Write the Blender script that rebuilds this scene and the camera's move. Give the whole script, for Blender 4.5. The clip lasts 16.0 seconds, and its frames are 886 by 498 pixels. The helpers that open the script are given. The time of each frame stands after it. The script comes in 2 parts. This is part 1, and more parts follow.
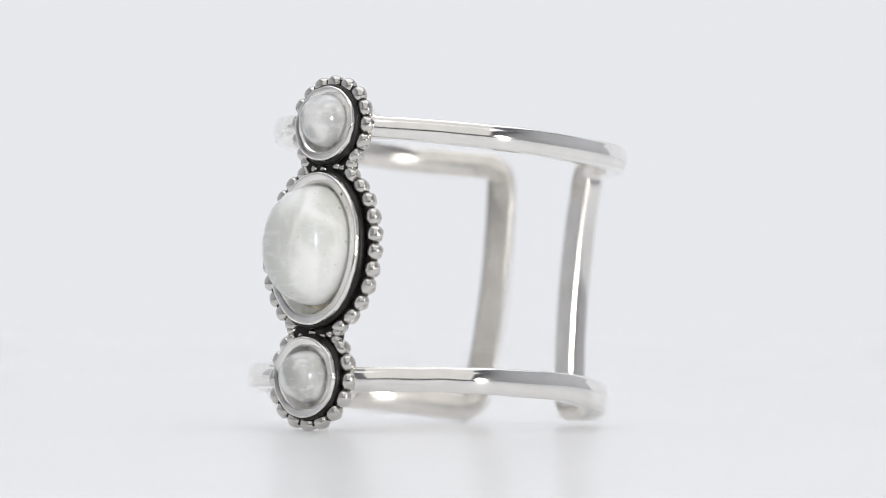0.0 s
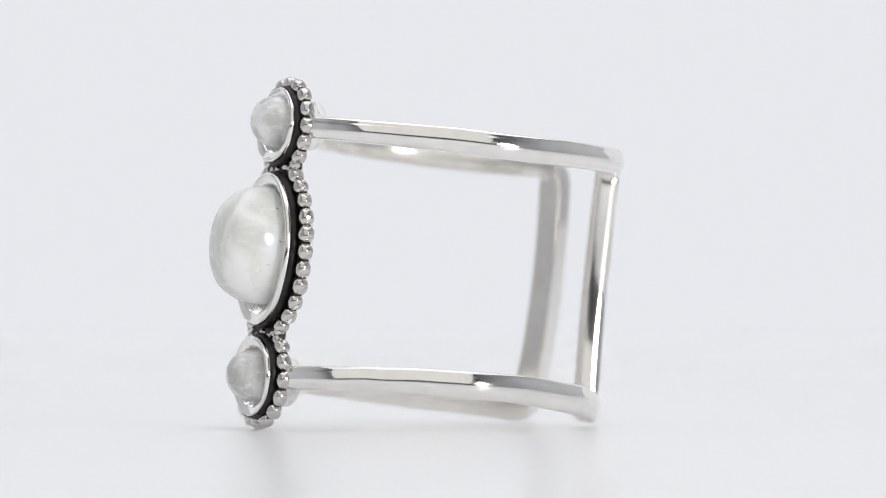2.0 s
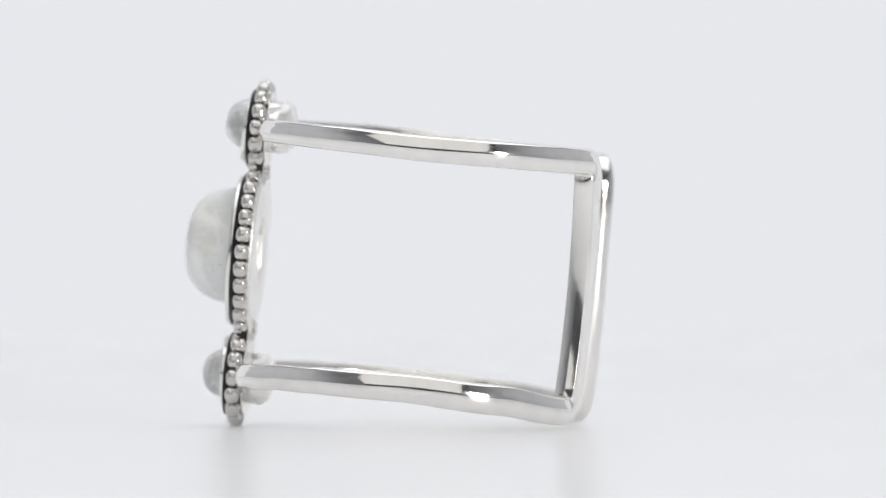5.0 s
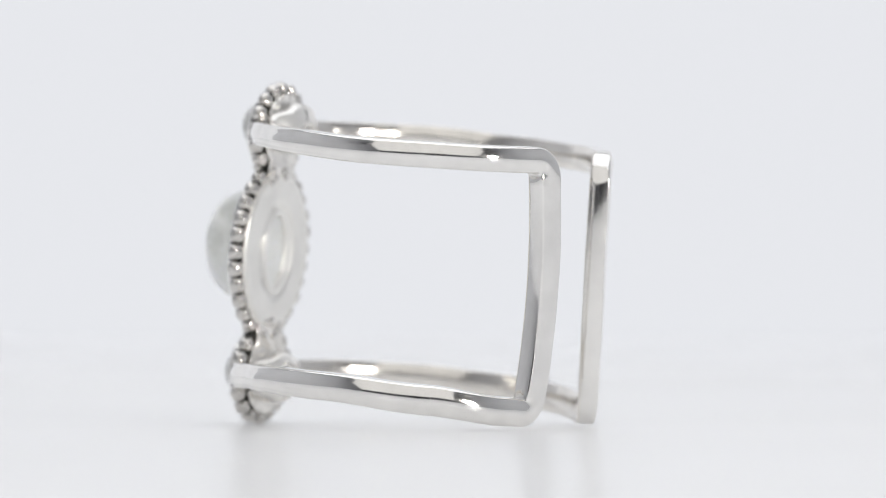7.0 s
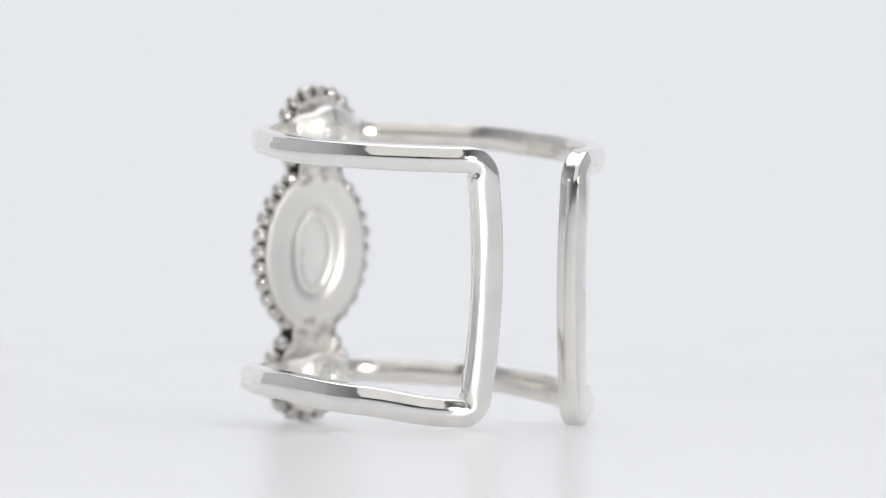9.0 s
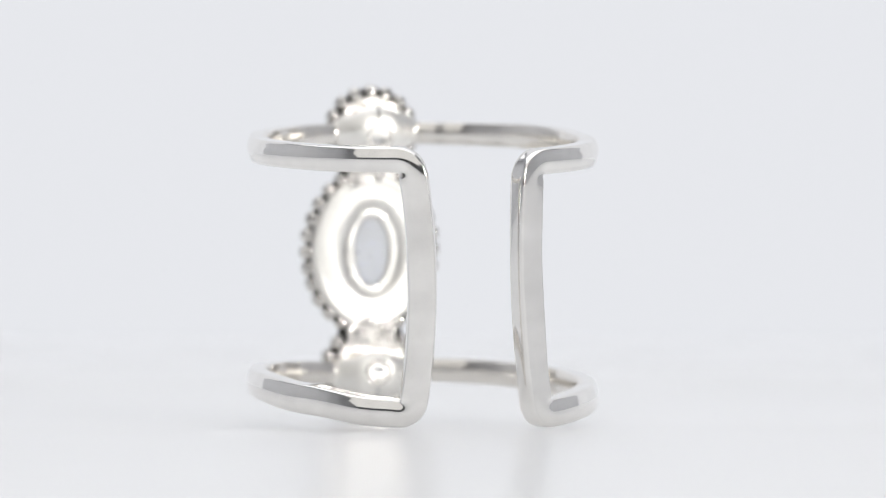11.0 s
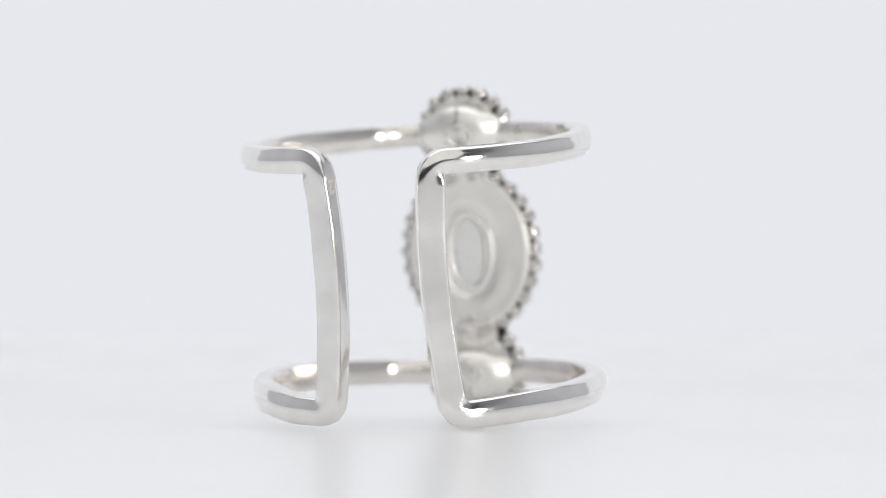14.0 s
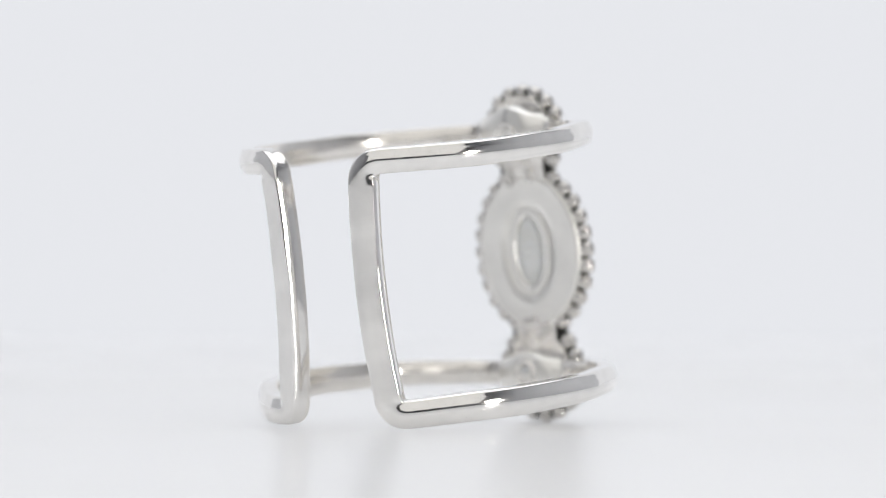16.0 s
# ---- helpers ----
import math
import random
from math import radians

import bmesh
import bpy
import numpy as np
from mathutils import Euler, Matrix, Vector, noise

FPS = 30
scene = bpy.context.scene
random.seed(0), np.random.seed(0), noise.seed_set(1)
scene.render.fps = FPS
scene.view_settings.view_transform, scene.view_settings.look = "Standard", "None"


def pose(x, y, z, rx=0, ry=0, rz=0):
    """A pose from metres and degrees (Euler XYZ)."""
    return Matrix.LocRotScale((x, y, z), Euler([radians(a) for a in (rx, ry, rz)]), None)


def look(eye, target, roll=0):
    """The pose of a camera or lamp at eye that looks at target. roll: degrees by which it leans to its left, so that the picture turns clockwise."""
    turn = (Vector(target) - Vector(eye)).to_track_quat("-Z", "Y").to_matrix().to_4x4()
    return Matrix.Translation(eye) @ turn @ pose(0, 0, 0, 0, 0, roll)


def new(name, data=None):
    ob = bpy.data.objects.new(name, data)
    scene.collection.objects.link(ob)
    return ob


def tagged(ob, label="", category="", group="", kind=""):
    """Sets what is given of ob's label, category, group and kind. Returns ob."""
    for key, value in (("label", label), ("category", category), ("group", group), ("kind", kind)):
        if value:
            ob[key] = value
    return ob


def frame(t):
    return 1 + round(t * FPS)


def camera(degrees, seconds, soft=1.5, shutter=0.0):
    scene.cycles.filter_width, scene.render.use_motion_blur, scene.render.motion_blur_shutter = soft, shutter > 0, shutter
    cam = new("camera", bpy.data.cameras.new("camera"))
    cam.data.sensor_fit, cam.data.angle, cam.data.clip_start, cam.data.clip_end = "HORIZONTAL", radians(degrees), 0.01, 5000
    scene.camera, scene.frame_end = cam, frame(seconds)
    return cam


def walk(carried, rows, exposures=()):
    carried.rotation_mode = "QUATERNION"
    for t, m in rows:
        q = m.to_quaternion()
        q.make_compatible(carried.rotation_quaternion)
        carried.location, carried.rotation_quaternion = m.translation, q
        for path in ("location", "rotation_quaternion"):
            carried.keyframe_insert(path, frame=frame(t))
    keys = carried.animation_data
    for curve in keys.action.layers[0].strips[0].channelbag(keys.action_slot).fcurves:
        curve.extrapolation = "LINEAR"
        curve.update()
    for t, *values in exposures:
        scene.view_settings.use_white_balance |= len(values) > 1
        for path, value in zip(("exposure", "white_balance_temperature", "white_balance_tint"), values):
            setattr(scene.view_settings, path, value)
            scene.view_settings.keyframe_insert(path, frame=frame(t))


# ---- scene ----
cam = camera(8.965, 16.0, soft=1.0)
EYE = pose(0.00059, -0.3387, 0.0099, 90.12, 0, 0)
walk(cam, [(0.0, EYE), (16.0, EYE)])
# macro lens with a shallow depth of field, focused just before the turntable's axis
cam.data.dof.use_dof = True
cam.data.dof.focus_distance = 0.3305
cam.data.dof.aperture_fstop = 29.0

SPIN = -11.172          # degrees per second, clockwise from above
FACE0 = 183.4 + 11.172 * 4.2
MM = 0.001


# ---- world and lights ----
def make_world():
    w = bpy.data.worlds.new("studio")
    w.use_nodes = True
    scene.world = w
    bg = w.node_tree.nodes["Background"]
    bg.inputs[0].default_value = (0.9, 0.94, 1.0, 1)
    bg.inputs[1].default_value = 0.05


def area(name, m, sx, sy, radiance, colour, shape="RECTANGLE"):
    d = bpy.data.lights.new(name, "AREA")
    d.shape, d.size, d.size_y, d.color = shape, sx, sy, colour
    full = sx * sy * (math.pi / 4 if shape in ("DISK", "ELLIPSE") else 1)
    d.energy = radiance * math.pi * full
    ob = new(name, d)
    ob.matrix_basis = m
    return ob


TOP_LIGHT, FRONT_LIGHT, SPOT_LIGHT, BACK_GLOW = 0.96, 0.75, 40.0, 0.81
make_world()
TOP_POSE = pose(0, -0.12, 0.69)
FRONT_POSE = look((-0.05, -0.45, 0.33), (-0.03, 0, 0.12))
SPOT_POSE = look((0.26, -0.34, 0.060), (0, 0, 0.01))
area("top_light", TOP_POSE, 1.0, 1.1, TOP_LIGHT, (0.965, 0.977, 1.0))
area("front_light", FRONT_POSE, 0.70, 0.54, FRONT_LIGHT, (1, 0.99, 0.97))
area("spot_light", SPOT_POSE, 0.060, 0.105, SPOT_LIGHT, (1, 0.98, 0.94), "ELLIPSE")
scene.view_settings.exposure = 0.0


# ---- materials ----
def material(name, base, rough, metal=0.0, noise_scale=0.0, amount=0.0, bump=0.0, bump_scale=200.0, second=None):
    m = bpy.data.materials.new(name)
    m.use_nodes = True
    nt = m.node_tree
    b = nt.nodes["Principled BSDF"]
    b.inputs["Base Color"].default_value = (*base, 1)
    b.inputs["Roughness"].default_value = rough
    b.inputs["Metallic"].default_value = metal
    co = nt.nodes.new("ShaderNodeTexCoord")
    if noise_scale:
        n = nt.nodes.new("ShaderNodeTexNoise")
        n.inputs["Scale"].default_value = noise_scale
        n.inputs["Detail"].default_value = 6
        nt.links.new(co.outputs["Object"], n.inputs["Vector"])
        mix = nt.nodes.new("ShaderNodeMix")
        mix.data_type = "RGBA"
        mix.inputs[6].default_value = (*base, 1)
        mix.inputs[7].default_value = (*(second or [c * (1 - amount) for c in base]), 1)
        ramp = nt.nodes.new("ShaderNodeMapRange")
        ramp.inputs[1].default_value, ramp.inputs[2].default_value = 0.35, 0.7
        nt.links.new(n.outputs["Fac"], ramp.inputs[0])
        nt.links.new(ramp.outputs[0], mix.inputs[0])
        nt.links.new(mix.outputs[2], b.inputs["Base Color"])
        rr = nt.nodes.new("ShaderNodeMapRange")
        rr.inputs[3].default_value, rr.inputs[4].default_value = rough * 0.8, min(1, rough * 1.35)
        nt.links.new(n.outputs["Fac"], rr.inputs[0])
        nt.links.new(rr.outputs[0], b.inputs["Roughness"])
    if bump:
        n2 = nt.nodes.new("ShaderNodeTexNoise")
        n2.inputs["Scale"].default_value = bump_scale
        n2.inputs["Detail"].default_value = 3
        nt.links.new(co.outputs["Object"], n2.inputs["Vector"])
        bp = nt.nodes.new("ShaderNodeBump")
        bp.inputs["Strength"].default_value = bump
        bp.inputs["Distance"].default_value = 0.0001
        nt.links.new(n2.outputs["Fac"], bp.inputs["Height"])
        nt.links.new(bp.outputs[0], b.inputs["Normal"])
    return m


SILVER = material("polished_silver", (0.895, 0.877, 0.85), 0.085, 1.0, 900, 0.06, 0.05, 700)


def add_pits(m, scale, size):
    """Sparse tiny casting pits, dark and slightly sunk."""
    nt = m.node_tree
    b = nt.nodes["Principled BSDF"]
    co = nt.nodes.new("ShaderNodeTexCoord")
    v = nt.nodes.new("ShaderNodeTexVoronoi")
    v.inputs["Scale"].default_value = scale
    nt.links.new(co.outputs["Object"], v.inputs["Vector"])
    r = nt.nodes.new("ShaderNodeMapRange")
    r.inputs[1].default_value, r.inputs[2].default_value = size, size * 1.6
    r.inputs[3].default_value, r.inputs[4].default_value = 1.0, 0.0
    nt.links.new(v.outputs["Distance"], r.inputs[0])
    x = nt.nodes.new("ShaderNodeMix")
    x.data_type = "RGBA"
    x.inputs[7].default_value = (0.12, 0.115, 0.10, 1)
    nt.links.new(r.outputs[0], x.inputs[0])
    old = b.inputs["Base Color"].links[0].from_socket
    nt.links.new(old, x.inputs[6])
    nt.links.new(x.outputs[2], b.inputs["Base Color"])


add_pits(SILVER, 330.0, 0.028)
BEAD_SILVER = material("bead_silver", (0.70, 0.68, 0.65), 0.075, 1.0, 1400, 0.12, 0.04, 1200)
SATIN = material("satin_silver", (0.95, 0.932, 0.895), 0.34, 1.0, 500, 0.07, 0.25, 1600)
BRUSHED = material("brushed_silver_inside", (0.88, 0.85, 0.805), 0.17, 1.0, 700, 0.10, 0.2, 900)
CAST = material("rough_cast_silver", (0.93, 0.905, 0.86), 0.15, 1.0, 900, 0.14, 1.0, 1500)
GLUE = material("aged_cement", (0.46, 0.41, 0.29), 0.45, 0.0, 1400, 0, 0.6, 2200, (0.68, 0.64, 0.52))
OXIDE = material("oxidised_silver", (0.008, 0.0075, 0.007), 0.35, 0.0, 1500, 0, 0.6, 2500, (0.03, 0.028, 0.025))
OXIDE.node_tree.nodes["Principled BSDF"].inputs["Specular IOR Level"].default_value = 0.3
ACRYLIC = material("white_acrylic", (0.88, 0.882, 0.885), 0.21, 0.0, 6, 0.02)
LAMINATE = material("white_laminate", (0.82, 0.82, 0.82), 0.5, 0.0, 9, 0.03)
DARK_WALL = material("dark_grey_wall_paint", (0.25, 0.25, 0.26), 0.8, 0.0, 4, 0.06)
WALL = material("pale_wall_paint", (0.715, 0.72, 0.74), 0.8, 0.0, 4, 0.06)
BLACK = material("black_plastic", (0.02, 0.02, 0.022), 0.4, 0.0, 60, 0.2)


def backdrop_material():
    m = material("glowing_white_cloth", (0.8, 0.81, 0.83), 0.9)
    b = m.node_tree.nodes["Principled BSDF"]
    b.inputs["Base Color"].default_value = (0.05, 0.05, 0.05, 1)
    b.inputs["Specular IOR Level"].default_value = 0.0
    # added emission gives the backdrop its brightness; no lamp lights it from behind
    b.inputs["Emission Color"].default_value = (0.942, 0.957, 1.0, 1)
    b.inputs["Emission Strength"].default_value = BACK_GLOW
    return m


ACRYLIC.node_tree.nodes["Principled BSDF"].inputs["Specular IOR Level"].default_value = 0.09
ACRYLIC.node_tree.nodes["Principled BSDF"].inputs["Subsurface Weight"].default_value = 1.0
ACRYLIC.node_tree.nodes["Principled BSDF"].inputs["Subsurface Radius"].default_value = (1.0, 1.0, 1.0)
ACRYLIC.node_tree.nodes["Principled BSDF"].inputs["Subsurface Scale"].default_value = 0.010
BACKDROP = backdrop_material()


def moonstone(name, base, veil, scale, schiller=0.03, cleavage=None):
    """Milky feldspar: soft clouds, finer veils along one cleavage, and a few thin cracks."""
    m = bpy.data.materials.new(name)
    m.use_nodes = True
    nt = m.node_tree
    b = nt.nodes["Principled BSDF"]
    co = nt.nodes.new("ShaderNodeTexCoord")

    def noise_tex(sc, detail, stretch, turn, distort=0.0):
        mp = nt.nodes.new("ShaderNodeMapping")
        mp.inputs["Scale"].default_value = stretch
        mp.inputs["Rotation"].default_value = turn
        nt.links.new(co.outputs["Object"], mp.inputs[0])
        n = nt.nodes.new("ShaderNodeTexNoise")
        n.inputs["Scale"].default_value, n.inputs["Detail"].default_value = sc, detail
        n.inputs["Distortion"].default_value = distort
        nt.links.new(mp.outputs[0], n.inputs["Vector"])
        return n

    def band(n, lo, hi, top=1.0):
        r = nt.nodes.new("ShaderNodeMapRange")
        r.interpolation_type = "SMOOTHSTEP"
        r.inputs[1].default_value, r.inputs[2].default_value, r.inputs[4].default_value = lo, hi, top
        nt.links.new(n.outputs["Fac"], r.inputs[0])
        return r

    def mixed(a, colour, fac):
        x = nt.nodes.new("ShaderNodeMix")
        x.data_type = "RGBA"
        if hasattr(a, "links"):
            nt.links.new(a, x.inputs[6])
        else:
            x.inputs[6].default_value = (*a, 1)
        x.inputs[7].default_value = (*colour, 1)
        nt.links.new(fac.outputs[0], x.inputs[0])
        return x.outputs[2]

    clouds = band(noise_tex(scale, 5, (1, 1.3, 0.7), (0.5, 0.2, 0.3), 0.6), 0.38, 0.66)
    veils = band(noise_tex(scale * 3.2, 6, (1.2, 0.6, 2.2), (0.35, 0.1, 0.4)), 0.50, 0.74, 0.5)
    specks = band(noise_tex(scale * 7.0, 4, (1, 0.7, 2.0), (0.5, 0.3, 0.2)), 0.66, 0.74, 0.5)
    colour = mixed(base, veil, clouds)
    colour = mixed(colour, (0.97, 0.975, 0.97), veils)
    colour = mixed(colour, (0.38, 0.38, 0.34), specks)
    # sparse hairline fissures
    mp = nt.nodes.new("ShaderNodeMapping")
    mp.inputs["Scale"].default_value = (1.0, 0.42, 1.7)
    mp.inputs["Rotation"].default_value = (0.5, 0.0, 0.2)
    nt.links.new(co.outputs["Object"], mp.inputs[0])
    vo = nt.nodes.new("ShaderNodeTexVoronoi")
    vo.inputs["Scale"].default_value = 620
    nt.links.new(mp.outputs[0], vo.inputs["Vector"])
    fine = nt.nodes.new("ShaderNodeMapRange")
    fine.inputs[1].default_value, fine.inputs[2].default_value = 0.04, 0.09
    fine.inputs[3].default_value, fine.inputs[4].default_value = 0.75, 0.0
    nt.links.new(vo.outputs["Distance"], fine.inputs[0])
    colour = mixed(colour, (0.16, 0.16, 0.13), fine)
    nt.links.new(colour, b.inputs["Base Color"])
    b.inputs["Roughness"].default_value = 0.07
    b.inputs["Subsurface Weight"].default_value = 0.5
    b.inputs["Subsurface Radius"].default_value = (1.0, 1.0, 0.95)
    b.inputs["Subsurface Scale"].default_value = 0.0018
    b.inputs["IOR"].default_value = 1.52
    bp = nt.nodes.new("ShaderNodeBump")
    bp.inputs["Strength"].default_value, bp.inputs["Distance"].default_value = 0.12, 0.00004
    nt.links.new(specks.outputs[0], bp.inputs["Height"])
    nt.links.new(bp.outputs[0], b.inputs["Normal"])
    # blue schiller from layers under the surface
    sheen = nt.nodes.new("ShaderNodeBsdfGlossy")
    sheen.inputs["Color"].default_value = (0.14, 0.32, 1.0, 1)
    sheen.inputs["Roughness"].default_value = 0.36
    if cleavage:
        sheen.inputs["Roughness"].default_value = 0.26
        flat = nt.nodes.new("ShaderNodeVectorTransform")
        flat.vector_type, flat.convert_from, flat.convert_to = "NORMAL", "OBJECT", "WORLD"
        flat.inputs[0].default_value = cleavage
        nt.links.new(flat.outputs[0], sheen.inputs["Normal"])
    both = nt.nodes.new("ShaderNodeMixShader")
    both.inputs[0].default_value = schiller
    nt.links.new(b.outputs[0], both.inputs[1])
    nt.links.new(sheen.outputs[0], both.inputs[2])
    nt.links.new(both.outputs[0], nt.nodes["Material Output"].inputs[0])
    return m


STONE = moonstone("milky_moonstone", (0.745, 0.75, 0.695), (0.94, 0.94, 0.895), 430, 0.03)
# same stone with paler base colours, standing in for light passing through it
STONE_BACK_LIT = moonstone("rear_of_moonstone_lightened", (0.94, 0.94, 0.87), (0.97, 0.97, 0.92), 430, 0.03, (-0.982, -0.111, 0.151))
STONE_SMALL = moonstone("clouded_moonstone", (0.53, 0.53, 0.50), (0.90, 0.895, 0.86), 560, 0.03)


# ---- mesh helpers ----
def part(name, bm, mat, parent=None, label="", m=None, smooth=True):
    me = bpy.data.meshes.new(name)
    bm.normal_update()
    bm.to_mesh(me)
    bm.free()
    me.materials.append(mat)
    if smooth:
        me.polygons.foreach_set("use_smooth", [True] * len(me.polygons))
    ob = new(name, me)
    if parent:
        ob.parent = parent
    if m is not None:
        ob.matrix_basis = m
    if label:
        ob["label"] = label
    return ob


def box(bm, lo, hi):
    lo, hi = Vector(lo), Vector(hi)
    r = bmesh.ops.create_cube(bm, size=1.0)
    for v in r["verts"]:
        v.co = Vector([(lo[k] + hi[k]) / 2 + v.co[k] * (hi[k] - lo[k]) for k in range(3)])
    return r["verts"]


def rounded_box(lo, hi, width, seg=2):
    bm = bmesh.new()
    box(bm, lo, hi)
    bmesh.ops.bevel(bm, geom=bm.edges[:], offset=width, segments=seg, affect="EDGES", profile=0.5)
    return bm


def loft(rings, closed_path=False, caps=True):
    """Closed rings of equally many points, joined one to the next."""
    bm = bmesh.new()
    rows = [[bm.verts.new(Vector(p) * MM) for p in ring] for ring in rings]
    n = len(rows[0])
    pairs = list(zip(rows, rows[1:])) + ([(rows[-1], rows[0])] if closed_path else [])
    for a, b in pairs:
        for k in range(n):
            bm.faces.new((a[k], a[(k + 1) % n], b[(k + 1) % n], b[k]))
    if caps and not closed_path:
        bm.faces.new(rows[0][::-1])
        bm.faces.new(rows[-1])
    bmesh.ops.recalc_face_normals(bm, faces=bm.faces[:])
    return bm


# ---- the ring; its own frame in millimetres: x out through the stones, z up its height ----
TILT, LEAN, RISE = -5.5, -1.4, 9.36
RING_POSE = pose(-0.06 * MM, 0.70 * MM, RISE * MM) @ pose(0, 0, 0, 0, TILT, 0) @ pose(0, 0, 0, LEAN, 0, 0)
R_MID, H_BAND = 9.88, 7.27
UPPER, MIDDLE, LOWER = 7.42, 0.12, -7.35


def section(hw, th, crown=0.34, belly=0.0, outer=0.16, inner=0.10, comfort=0.0):
    """Bar with a slightly domed outside, flat or full sides and a flat or rounded inside: pairs of (outward, sideways)."""
    half = th / 2
    edge = half - crown * half
    right = [(edge - outer * (1 - math.cos(a)), hw - outer + outer * math.sin(a)) for a in (0.31, 0.63, 0.94, 1.26, 1.571)]
    right += [(edge - outer - 0.05, hw + 0.02 * (belly > 0)), (edge - outer - 0.2, hw + 0.6 * belly), ((edge - half) / 2, hw + belly),
              (-half + inner + 0.2, hw + 0.6 * belly), (-half + inner + 0.05, hw + 0.02 * (belly > 0))]
    right += [(-half + inner * (1 - math.sin(a)), hw - inner * (1 - math.cos(a))) for a in (0.0, 0.52, 1.05, 1.571)]
    right += [(-half - comfort * 0.35, (hw - inner) * 0.85), (-half - comfort * 0.8, (hw - inner) * 0.45), (-half - comfort, 0.02)]
    face = [(half - crown * half * (k / 6 - 1) ** 2, (k / 6 - 1) * (hw - outer)) for k in range(13)]
    return face + right + [(o, -w) for o, w in right[::-1]]


def quad(top, mid, bottom, s):
    """Parabola through three values at s = 1, 0, -1."""
    return mid + (top - bottom) / 2 * s + ((top + bottom) / 2 - mid) * s * s


def between(a, table):
    """Smooth value at a (degrees) from a short table of (degrees, value)."""
    if a <= table[0][0]:
        return table[0][1]
    for (a0, v0), (a1, v1) in zip(table, table[1:]):
        if a <= a1:
            u = (a - a0) / (a1 - a0)
            return v0 + (v1 - v0) * u * u * (3 - 2 * u)
    return table[-1][1]


# hand-made unevenness of the shank, by the angle from the stones round to the opening
SHOULDER = {(1, 1): ((0, 0.14), (4, 0.18), (14, 0.92), (20, 0.86), (27, 0.72), (45, 0.25), (75, 0.03), (90, 0), (135, 0), (165, -0.3)),
            (1, -1): ((0, 0.14), (4, 0.18), (14, 0.95), (20, 0.95), (27, 0.9), (45, 0.35), (75, 0.03), (90, 0), (135, 0), (165, -0.3)),
            (-1, 1): ((0, 0.14), (4, 0.18), (14, 0.92), (20, 0.86), (27, 0.6), (45, 0.3), (75, 0.05), (90, 0), (130, 0), (165, 0.06)),
            (-1, -1): ((0, 0.14), (4, 0.18), (14, 0.95), (20, 0.95), (27, 0.9), (45, 0.7), (70, 0.3), (90, 0.1), (130, 0.05), (165, 0.27))}
HEIGHT = {(1, 1): ((0, 0.38), (8, 0.32), (17, 0.15), (60, 0.12), (90, 0.03), (120, 0.08), (160, 0.12)),
          (1, -1): ((0, -0.25), (8, -0.2), (16, 0.0), (30, 0.16), (45, 0.36), (62, 0.5), (90, 0.6), (120, 0.36), (150, -0.12), (160, -0.25)),
          (-1, 1): ((0, 0.38), (8, 0.32), (17, 0.15), (60, 0.2), (90, 0.0), (120, -0.12), (160, -0.13)),
          (-1, -1): ((0, -0.25), (8, -0.2), (16, 0.0), (30, 0.0), (60, -0.05), (90, -0.18), (120, -0.29), (160, -0.5))}
HALF_H = {1: ((0, 1.52), (3, 1.46), (8, 1.06), (16, 0.66), (30, 0.68), (70, 0.74), (120, 0.76), (165, 0.76)),
          -1: ((0, 1.56), (3, 1.50), (8, 1.12), (16, 0.70), (40, 0.74), (80, 0.82), (120, 0.88), (165, 0.82))}


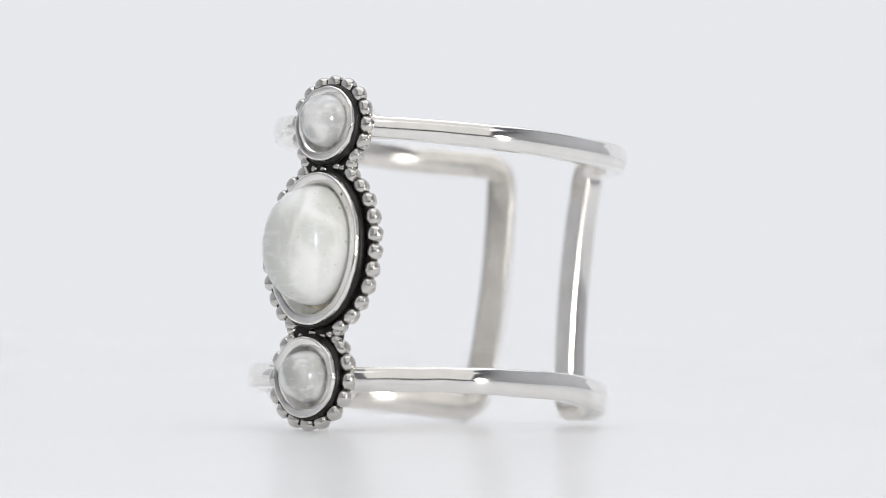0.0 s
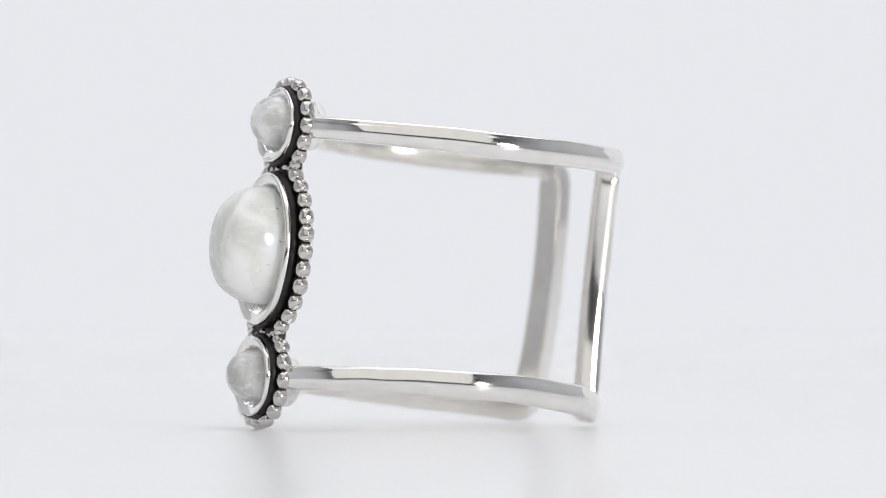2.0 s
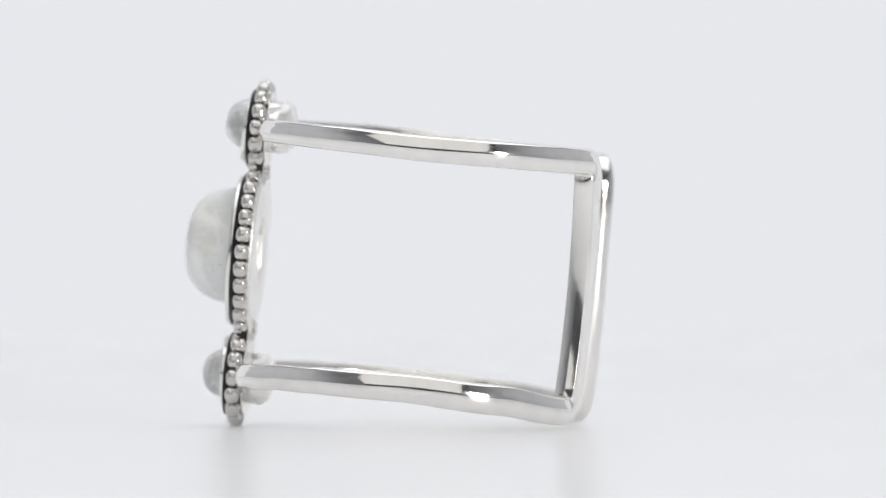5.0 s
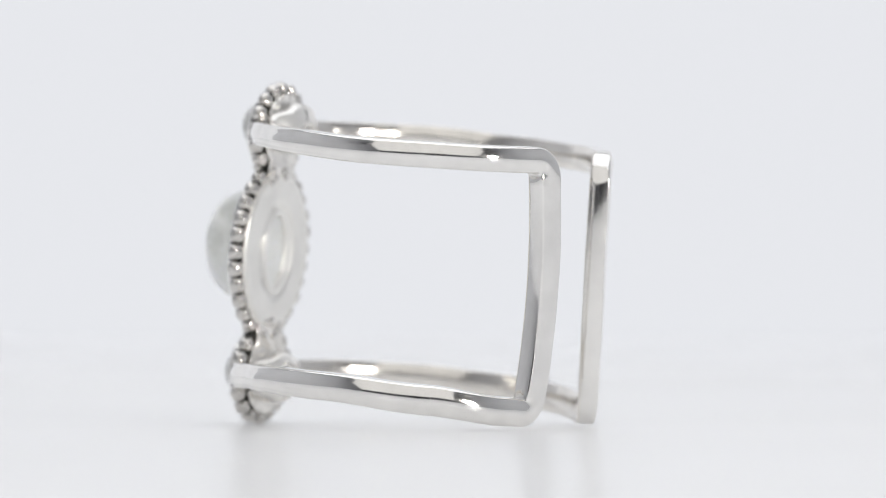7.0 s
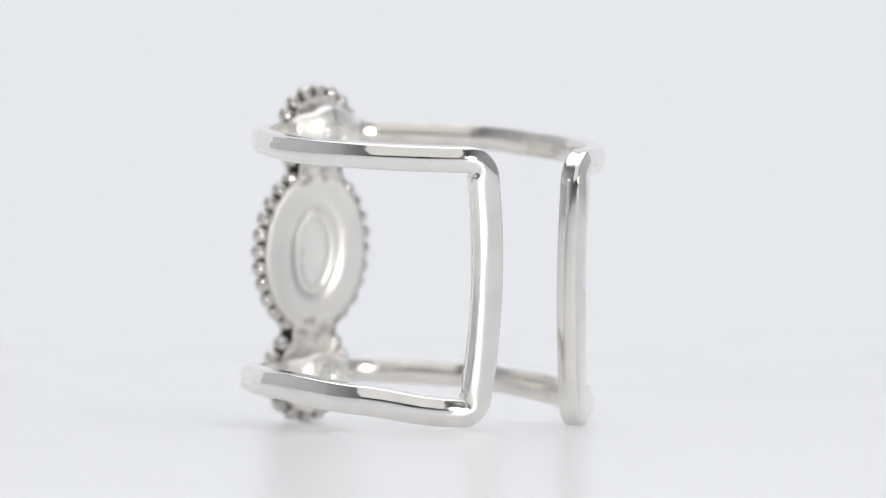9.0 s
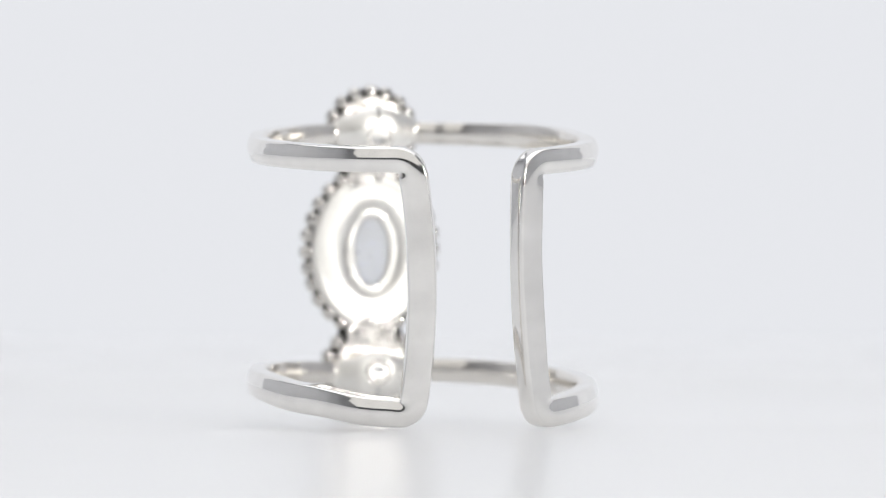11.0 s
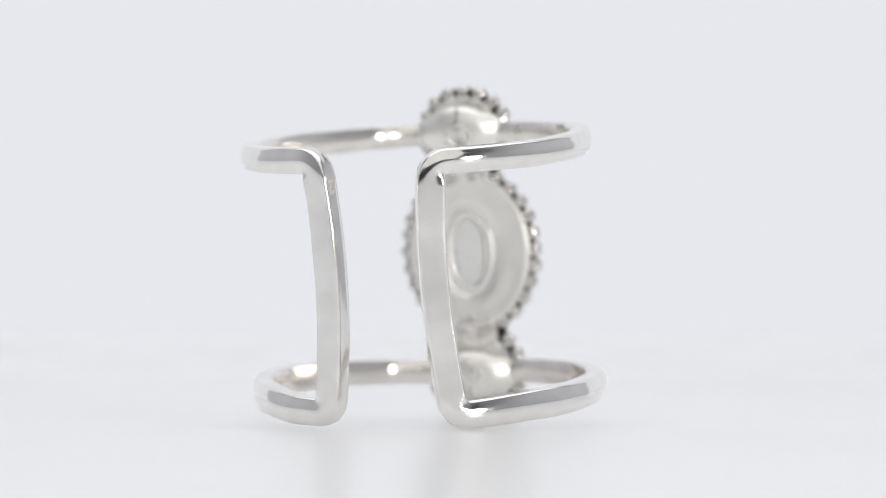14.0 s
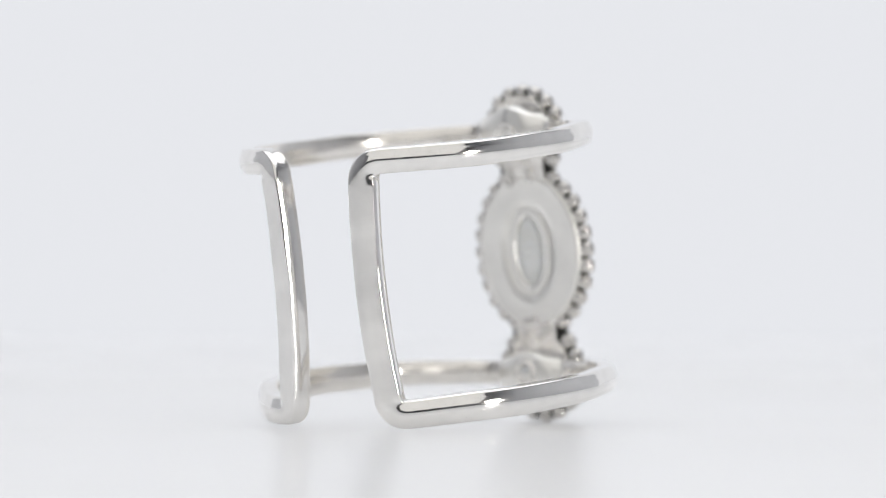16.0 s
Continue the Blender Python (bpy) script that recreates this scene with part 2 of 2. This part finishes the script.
def half_shank(side, ends):
    """One side of the open shank: along the upper band, down the end bar, back along the lower band."""
    top, mid, bottom = ends
    rc = 1.02

    def ang(y):
        return math.pi - math.asin(abs(y) / (R_MID - 0.3))

    def spot(a, z):
        s = max(-1.0, min(1.0, z / (H_BAND - rc)))
        d = math.degrees(a)
        up, lo = (0.5 + 0.5 * s), (0.5 - 0.5 * s)
        r = R_MID + up * between(d, SHOULDER[side, 1]) + lo * between(d, SHOULDER[side, -1])
        dz = up * between(d, HEIGHT[side, 1]) + lo * between(d, HEIGHT[side, -1])
        return Vector((r * math.cos(a), side * r * math.sin(a), z + dz))

    a_top, a_bot = ang(top), ang(bottom)
    n = 90
    stop = rc / R_MID
    way = [((a_top - stop) * k / n, H_BAND) for k in range(n + 1)]
    for k in range(1, 8):
        q = k / 8 * math.pi / 2
        way.append((a_top - stop + stop * math.sin(q), H_BAND - rc * (1 - math.cos(q))))
    for k in range(33):
        z = (H_BAND - rc) * (1 - 2 * k / 32)
        way.append((ang(quad(top, mid, bottom, z / (H_BAND - rc))), z))
    for k in range(1, 8):
        q = k / 8 * math.pi / 2
        way.append((a_bot - stop + stop * math.cos(q), -H_BAND + rc * (1 - math.sin(q))))
    way += [((a_bot - stop) * (1 - k / n), -H_BAND) for k in range(n + 1)]
    line = [spot(a, z) for a, z in way]
    rings = []
    for k, ((a, z), p) in enumerate(zip(way, line)):
        t = (line[min(k + 1, len(line) - 1)] - line[max(k - 1, 0)]).normalized()
        along = spot(a + 0.02, z) - spot(a - 0.02, z)
        out = Vector((along.y, -along.x, 0)).normalized() * side
        b = t.cross(out).normalized()
        out = b.cross(t).normalized()
        d = math.degrees(a)
        bar = max(0.0, min(1.0, (H_BAND - abs(z)) / rc))
        hw = 0.80 * bar + (1 - bar) * between(d, HALF_H[1 if z > 0 else -1])
        crown = 0.21 - 0.16 * bar
        th = between(d, ((0, 1.8), (4, 1.78), (17, 1.25)))
        hub = max(0.0, 1 - d / 15)
        w = hub * (noise.noise(p * 1.5) * 0.06 + noise.noise(p * 3.1) * 0.03)
        w += noise.noise(p * 0.33) * 0.03 + noise.noise(p * 0.9) * 0.01
        rings.append([p + out * (o * (1 + w)) + b * (s * (1 + 0.6 * w)) + out * w * 0.7 for o, s in section(hw, th, crown, 0.08 * bar ** 4, 0.24 - 0.10 * bar + 0.12 * hub, 0.10 + 0.5 * hub, 0.15 * (1 - bar))])
    bm = loft(rings, caps=False)
    bm.faces.ensure_lookup_table()
    n = len(rings[0])
    for f in bm.faces:
        if 22 <= f.index % n <= n - 10:
            f.material_index = 2 if min(f.index // n, len(rings) - 2 - f.index // n) < 8 else 1
    return bm


def lathe(cy, cz, ry, rz, profile, tilt=0.0, n=72, close=True, wob=0.0):
    """Elliptical ring about the x axis: profile pairs of (inset from the ellipse, x)."""
    m = Matrix.Translation((0, cy, cz)) @ Matrix.Rotation(radians(tilt), 4, "Y")
    rings = []
    x0 = profile[0][1]
    for k in range(n):
        a = 2 * math.pi * k / n
        nrm = Vector((0, math.cos(a) / ry, math.sin(a) / rz)).normalized()
        ring = []
        for d, x in profile:
            q = Vector((x - 11.0, ry * math.cos(a), rz * math.sin(a))) - nrm * d
            q += nrm * wob * noise.noise(Vector((x, 3 * math.cos(a), 3 * math.sin(a) + cz)))
            q.x += wob * noise.noise(Vector((d + 9, 2.4 * math.cos(a), 2.4 * math.sin(a) + cz)))
            q = m @ q
            ring.append((q.x + 11.0, q.y, q.z))
        rings.append(ring)
    return loft(rings, closed_path=True)


def dome(cz, ry, rz, x0, x1, tilt=0.0, power=2.9, n=64, rows=20):
    """High cabochon: an elliptical foot that closes over in a rounded crown."""
    m = Matrix.Translation((0, 0, cz)) @ Matrix.Rotation(radians(tilt), 4, "Y")
    rings = [[tuple(m @ Vector((x0 - 11.0, f * ry * math.cos(2 * math.pi * k / n), f * rz * math.sin(2 * math.pi * k / n)))
                    + Vector((11.0, 0, 0))) for k in range(n)] for f in (0.02, 0.5, 0.95)]
    for j in range(rows + 1):
        q = j / rows * math.pi / 2 * 0.985
        r = math.cos(q) ** (2 / power)
        h = math.sin(q) ** (2 / power)
        ring = []
        for k in range(n):
            a = 2 * math.pi * k / n
            p = m @ Vector((x0 + (x1 - x0) * h - 11.0, ry * r * math.cos(a), rz * r * math.sin(a)))
            p *= 1.0 + 0.006 * noise.noise(p * 0.6)
            ring.append((p.x + 11.0, p.y, p.z))
        rings.append(ring)
    return loft(rings)


def half_width(z, grow=0.0):
    """Half the width of the setting's plate at the height z."""
    w = 0.0
    for cz, ry, rz in ((MIDDLE, 3.85, 4.95), (UPPER, 2.5, 2.5), (LOWER, 2.65, 2.65)):
        u = (z - cz) / (rz + grow)
        if abs(u) < 1:
            w = max(w, (ry + grow) * math.sqrt(1 - u * u))
    if UPPER - 2.4 > z - 0.6 and z > LOWER + 1.8 and z < UPPER - 1.8:
        w = max(w, 1.75 + grow)
    return w


def slab(x0, x1, grow, windows, bevel=0.12):
    """The setting's plate between two depths, with oval windows cut through: (centre, half width, half height)."""
    lo, hi = LOWER - 2.65 - grow, UPPER + 2.5 + grow
    zs = [lo + (hi - lo) * k / 150 for k in range(151)]
    zs[0] += 0.004
    zs[-1] -= 0.004
    bm = bmesh.new()
    for side in (1, -1):
        rows = []
        for z in zs:
            w = max(half_width(z, grow), 0.15)
            h = 0.0
            for cz, hy, hz in windows:
                u = (z - cz) / hz
                if abs(u) < 1:
                    h = hy * math.sqrt(1 - u * u)
            prof = [(h, x0), (max(h, w - bevel), x0), (w, x0 + bevel), (w, x1 - bevel), (max(h, w - bevel), x1), (h, x1)]
            rows.append([bm.verts.new(Vector((x, side * y, z)) * MM) for y, x in prof])
        for a, b in zip(rows, rows[1:]):
            for k in range(6):
                bm.faces.new((a[k], a[(k + 1) % 6], b[(k + 1) % 6], b[k]))
    bmesh.ops.remove_doubles(bm, verts=bm.verts[:], dist=0.002 * MM)
    bmesh.ops.recalc_face_normals(bm, faces=bm.faces[:])
    return bm


def bead_mesh():
    """A pressed, slightly barrel-shaped granule of unit size."""
    bm = bmesh.new()
    bmesh.ops.create_icosphere(bm, subdivisions=4, radius=1.0)
    for v in bm.verts:
        c = v.co
        v.co = c / (abs(c.x) ** 2.35 + abs(c.y) ** 2.35 + abs(c.z) ** 2.35) ** (1 / 2.35)
        v.co *= 1 + 0.06 * noise.noise(c * 1.4) + 0.02 * noise.noise(c * 3.5)
    me = bpy.data.meshes.new("bead")
    bm.to_mesh(me)
    bm.free()
    me.materials.append(BEAD_SILVER)
    me.polygons.foreach_set("use_smooth", [True] * len(me.polygons))
    return me


def ellipse_beads(cz, ry, rz, a0, a1, count):
    """Centres at even steps of arc length along an ellipse."""
    fine = [a0 + (a1 - a0) * k / 400 for k in range(401)]
    pts = [(ry * math.cos(a), cz + rz * math.sin(a)) for a in fine]
    acc = [0.0]
    for p, q in zip(pts, pts[1:]):
        acc.append(acc[-1] + math.dist(p, q))
    out = []
    for k in range(count):
        s = acc[-1] * k / (count - 1)
        j = min(range(401), key=lambda i: abs(acc[i] - s))
        out.append(pts[j])
    return out


def make_ring():
    ring = tagged(new("ring"), "polished silver cuff ring set with three milky moonstones, beaded edges", "ring")
    put = lambda name, bm, mat, label="", parent=None, smooth=True: part(name, bm, mat, parent or ring, label, RING_POSE if parent is None else None, smooth)
    for side, ends in ((1, (3.32, 2.84, 3.22)), (-1, (3.42, 3.38, 3.92))):
        shank = put("shank", half_shank(side, ends), SILVER, "polished silver open shank with a square end bar")
        shank.data.materials.append(BRUSHED)
        shank.data.materials.append(SATIN)
    wins = ((MIDDLE, 1.2, 2.3), (UPPER, 0.7, 0.7), (LOWER, 0.7, 0.7))
    plate = put("backplate", slab(10.50, 10.64, -0.20, wins, 0.05), CAST, "rough cast silver backplate of the setting", None, False)
    put("recess", slab(10.74, 11.24, 0.26, wins, 0.10), OXIDE, "blackened recess between the beads", plate, False)
    wall = [(-0.13, 11.3), (-0.13, 11.55), (-0.07, 11.74), (0.05, 11.80), (0.2, 11.6), (0.2, 11.3)]
    for cz, ry, rz, k in ((MIDDLE, 3.40, 4.52, 1.0), (UPPER, 2.22, 2.25, 0.75), (LOWER, 2.34, 2.40, 0.75)):
        put("recess", lathe(0, cz, ry, rz, [(d, 11.0 + (x - 11.0) * (0.7 + 0.3 * k)) for d, x in wall], 0), OXIDE, "", plate)
    for cz in (UPPER - 0.1, LOWER + 0.1):
        put("rear_hole", lathe(0, cz, 0.86, 0.86, [(0, 9.4), (0.0, 9.06), (0.06, 8.99), (0.16, 8.95), (0.26, 8.97), (0.34, 9.04), (0.38, 9.4)], 0, n=40, wob=0.05), CAST, "rim of the small rear opening")
        put("stone_back", dome(cz, 0.5, 0.5, 9.4, 8.99, power=6, n=32, rows=6), STONE_SMALL, "back of the small stone")
    oval = [(0, 10.72), (0.03, 10.56), (0.12, 10.49), (0.26, 10.46), (0.42, 10.46), (0.56, 10.48), (0.7, 10.485), (1.4, 10.48), (2.2, 10.47), (2.25, 10.66)]
    put("rear_plate", lathe(0, MIDDLE, 3.86, 4.80, oval, 0, wob=0.02), SATIN, "satin silver oval plate behind the large stone", plate)
    lip = [(0, 10.6), (0.0, 10.475), (0.1, 10.45), (0.22, 10.435), (0.36, 10.44), (0.47, 10.465), (0.54, 10.52), (0.56, 10.65), (0.57, 11.2), (0.2, 11.2)]
    put("window_rim", lathe(0, MIDDLE, 1.64, 2.70, lip, 0, wob=0.04), SATIN, "rounded silver rim of the oval window", plate)
    rim = [(0.0, 11.2), (0.0, 11.84), (0.03, 11.95), (0.09, 12.02), (0.16, 12.04), (0.22, 12.03), (0.42, 11.97), (0.60, 11.90), (0.66, 11.85), (0.72, 11.76), (0.84, 11.60), (0.98, 11.49), (1.12, 11.44), (1.14, 11.1)]
    low = [(d * 0.86, 11.0 + (x - 11.0) * 0.9) for d, x in rim]
    for cz, ry, rz, prof, tl, f in ((MIDDLE, 3.40, 4.52, rim, 0, 1.0), (UPPER, 2.22, 2.25, low, -4, 0.86), (LOWER, 2.34, 2.40, low, 4, 0.86)):
        bezel = put("bezel", lathe(0, cz, ry, rz, prof, tl, wob=0.045), SILVER, "smooth silver bezel, hand-set and slightly uneven")
        bed = [(1.0 * f, 11.15), (1.0 * f, 11.42), (1.12 * f, 11.46), (1.3 * f, 11.45), (1.5 * f, 11.40), (1.5 * f, 11.15)]
        put("cement_bed", lathe(0, cz, ry, rz, [(d, 11.0 + (x - 11.0) * f) for d, x in bed], tl, wob=0.10), GLUE, "tan cement round the stone", bezel).matrix_basis = Matrix()
    put("stone", dome(MIDDLE + 0.18, 2.55, 3.52, 10.98, 14.95), STONE, "large oval milky white moonstone with a blue sheen")
    put("stone_back", dome(MIDDLE, 1.3, 2.4, 11.0, 10.62, power=5, n=48, rows=8), STONE_BACK_LIT, "back of the large stone in the oval window, coloured paler as if light came through, glinting blue")
    put("stone", dome(UPPER + 0.18, 1.58, 1.62, 10.5, 13.2, -4), STONE_SMALL, "small round clouded moonstone")
    put("stone", dome(LOWER + 0.05, 1.55, 1.58, 10.5, 13.2, 4), STONE_SMALL, "small round clouded moonstone")
    me = bead_mesh()
    spots = []
    rnd = random.Random(4)
    top = math.asin(4.42 / 4.95)

    def along(points, cz, ry, rz, r):
        return [(y, z, r, math.atan2((z - cz) / rz ** 2, y / ry ** 2)) for y, z in points]

    half = along(ellipse_beads(MIDDLE, 4.01, 4.93, -top, top, 11), MIDDLE, 4.01, 4.93, 0.475)
    spots += half + [(-y, z, r, math.pi - a) for y, z, r, a in half]
    spots += along(ellipse_beads(UPPER, 2.60, 2.52, radians(-42), radians(222), 13), UPPER, 2.60, 2.52, 0.465)
    spots += along(ellipse_beads(LOWER, 2.78, 2.70, radians(42), radians(-222), 13), LOWER, 2.78, 2.70, 0.475)
    for s, z0 in ((1, UPPER - 2.45), (-1, LOWER + 2.5)):
        for y in (-1.75, 1.75):
            spots += [(y, z0 + 0.25, 0.34, 0.0), (y * 0.98, z0 - 0.3, 0.34, 0.0)]
        for y in (-0.95, -0.2, 0.6, 1.15):
            spots.append((y + rnd.uniform(-0.12, 0.12), z0 + rnd.uniform(-0.15, 0.1), rnd.uniform(0.2, 0.29), 0.0))
    for y, z, r, a in spots:
        ob = new("bead", me)
        ob.parent = plate
        grow = 1.05 if r > 0.4 else 0.96
        x = 11.03 if r > 0.4 else 11.12 if r > 0.3 else 11.14
        tilt = Euler((a + rnd.uniform(-0.12, 0.12) + rnd.choice((0.0, math.pi)), rnd.uniform(-0.12, 0.12), rnd.uniform(-0.12, 0.12)))
        size = (r * rnd.uniform(0.90, 0.98), r * rnd.uniform(0.92, 1.02), r * grow * rnd.uniform(0.98, 1.06))
        ob.matrix_basis = (Matrix.Translation(Vector((x + rnd.uniform(-0.03, 0.03), y, z)) * MM) @ tilt.to_matrix().to_4x4()
                           @ Matrix.Diagonal((*(v * MM for v in size), 1)))
    # small rounded lumps left by the casting on the rear of both necks
    for z0 in (UPPER - 2.75, LOWER + 2.8):
        for k in range(8):
            lump = new("casting_lump", me)
            lump.parent = plate
            lump.matrix_basis = (Matrix.Translation(Vector((10.50, rnd.uniform(-1.3, 1.3), z0 + rnd.uniform(-0.55, 0.45))) * MM)
                                 @ Matrix.Diagonal((0.14 * MM, *(rnd.uniform(0.16, 0.30) * MM for _ in range(2)), 1)))
    return ring


# ---- the studio ----
def make_studio():
    t = bmesh.new()
    bmesh.ops.create_cone(t, cap_ends=True, segments=160, radius1=0.26, radius2=0.26, depth=0.012)
    bmesh.ops.translate(t, verts=t.verts[:], vec=(0, 0, -0.006))
    rim = [e for e in t.edges if abs(e.verts[0].co.z - e.verts[1].co.z) < 1e-6 and len(e.link_faces) == 2]
    bmesh.ops.bevel(t, geom=rim, offset=0.0015, segments=3, affect="EDGES", profile=0.5)
    table = tagged(new("turntable"), "round glossy white acrylic turntable on a white table", "turntable")
    part("disc", t, ACRYLIC, table, smooth=False)
    f = bmesh.new()
    bmesh.ops.create_cone(f, cap_ends=True, segments=64, radius1=0.09, radius2=0.08, depth=0.02)
    bmesh.ops.translate(f, verts=f.verts[:], vec=(0, 0, -0.022))
    part("foot", f, LAMINATE, table, smooth=False)
    b = part("table", rounded_box((-0.74, -0.75, -0.072), (0.74, 0.55, -0.032), 0.002), LAMINATE, smooth=False)
    tagged(b, "plain white laminate table top under the turntable", "table", kind="structure")
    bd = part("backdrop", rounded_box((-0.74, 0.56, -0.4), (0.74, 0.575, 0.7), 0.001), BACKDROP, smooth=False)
    tagged(bd, "white cloth backdrop with its brightness put in as glow", "backdrop", kind="structure")
    for nm, lo, hi in (("wall_left", (-0.80, -1.05, -0.8), (-0.75, 0.8, 0.8)), ("wall_right", (0.75, -1.05, -0.8), (0.80, 0.8, 0.8)),
                       ("wall_front", (-0.75, -1.05, -0.8), (0.75, -1.0, 0.8)), ("wall_back", (-0.75, 0.75, -0.8), (0.75, 0.8, 0.8)),
                       ("floor", (-0.80, -1.05, -0.85), (0.80, 0.8, -0.8)), ("ceiling", (-0.80, -1.05, 0.8), (0.80, 0.8, 0.85))):
        o = bmesh.new()
        box(o, lo, hi)
        dark = nm in ("wall_front", "floor")
        tagged(part(nm, o, DARK_WALL if dark else WALL, smooth=False), ("plain dark grey studio " if dark else "plain pale painted studio ") + nm.split("_")[0], nm.split("_")[0], kind="structure")


def make_camera_body():
    body = tagged(new("photo_camera"), "black photo camera with a macro lens on a stand", "camera")
    part("body", rounded_box((-0.05, -0.47, -0.03), (0.051, -0.40, 0.045), 0.006), BLACK, body)
    part("viewfinder", rounded_box((-0.022, -0.465, 0.044), (0.023, -0.405, 0.058), 0.006), BLACK, body)
    b = bmesh.new()
    bmesh.ops.create_cone(b, cap_ends=True, segments=48, radius1=0.032, radius2=0.029, depth=0.058,
                          matrix=Matrix.Translation((0.0006, -0.372, 0.0099)) @ Matrix.Rotation(radians(-90), 4, "X"))
    part("lens", b, BLACK, body)
    part("stand", rounded_box((-0.03, -0.46, -0.032), (0.03, -0.41, -0.0295), 0.0008), BLACK, body)


def make_lamp_stands():
    # ceiling softbox on two rods
    top = tagged(new("ceiling_softbox"), "large white softbox hung flat under the ceiling", "softbox")
    part("casing", rounded_box((-0.52, -0.69, 0.696), (0.52, 0.45, 0.74), 0.004), LAMINATE, top, smooth=False)
    for x in (-0.3, 0.3):
        part("rod", rounded_box((x - 0.006, -0.126, 0.738), (x + 0.006, -0.114, 0.80), 0.002), BLACK, top, smooth=False)
    # softbox behind and above the camera
    soft = tagged(new("softbox"), "rectangular softbox on a black stand, tilted down", "softbox")
    part("casing", rounded_box((-0.355, -0.275, 0.006), (0.355, 0.275, 0.035), 0.004), BLACK, soft, m=FRONT_POSE, smooth=False)
    part("pole", rounded_box((-0.06, -0.61, -0.032), (-0.04, -0.59, 0.33), 0.003), BLACK, soft, smooth=False)
    part("bracket", rounded_box((-0.06, -0.61, 0.30), (-0.04, -0.47, 0.32), 0.003), BLACK, soft, smooth=False)
    part("foot", rounded_box((-0.12, -0.67, -0.032), (0.02, -0.53, -0.022), 0.003), BLACK, soft, smooth=False)
    # small lamp beside the camera
    lamp = tagged(new("studio_lamp"), "small bright oval studio lamp standing beside the camera", "lamp")
    b = bmesh.new()
    bmesh.ops.create_cone(b, cap_ends=True, segments=48, radius1=0.5, radius2=0.38, depth=1.0)
    for v in b.verts:
        v.co = Vector((v.co.x * 0.066, v.co.y * 0.112, 0.004 + (v.co.z + 0.5) * 0.06))
    part("head", b, BLACK, lamp, m=SPOT_POSE)
    part("pole", rounded_box((0.288, -0.388, -0.032), (0.30, -0.376, 0.062), 0.002), BLACK, lamp, smooth=False)
    part("foot", rounded_box((0.254, -0.422, -0.032), (0.334, -0.342, -0.026), 0.002), BLACK, lamp, smooth=False)


make_studio()
make_lamp_stands()
make_camera_body()
RING = make_ring()


def motions():
    turntable = bpy.data.objects["turntable"]
    times = [k * 0.5 for k in range(33)]
    walk(RING, [(t, pose(0, 0, 0, 0, 0, FACE0 + SPIN * t)) for t in times])
    walk(turntable, [(t, pose(0, 0, 0, 0, 0, SPIN * t)) for t in times])


motions()
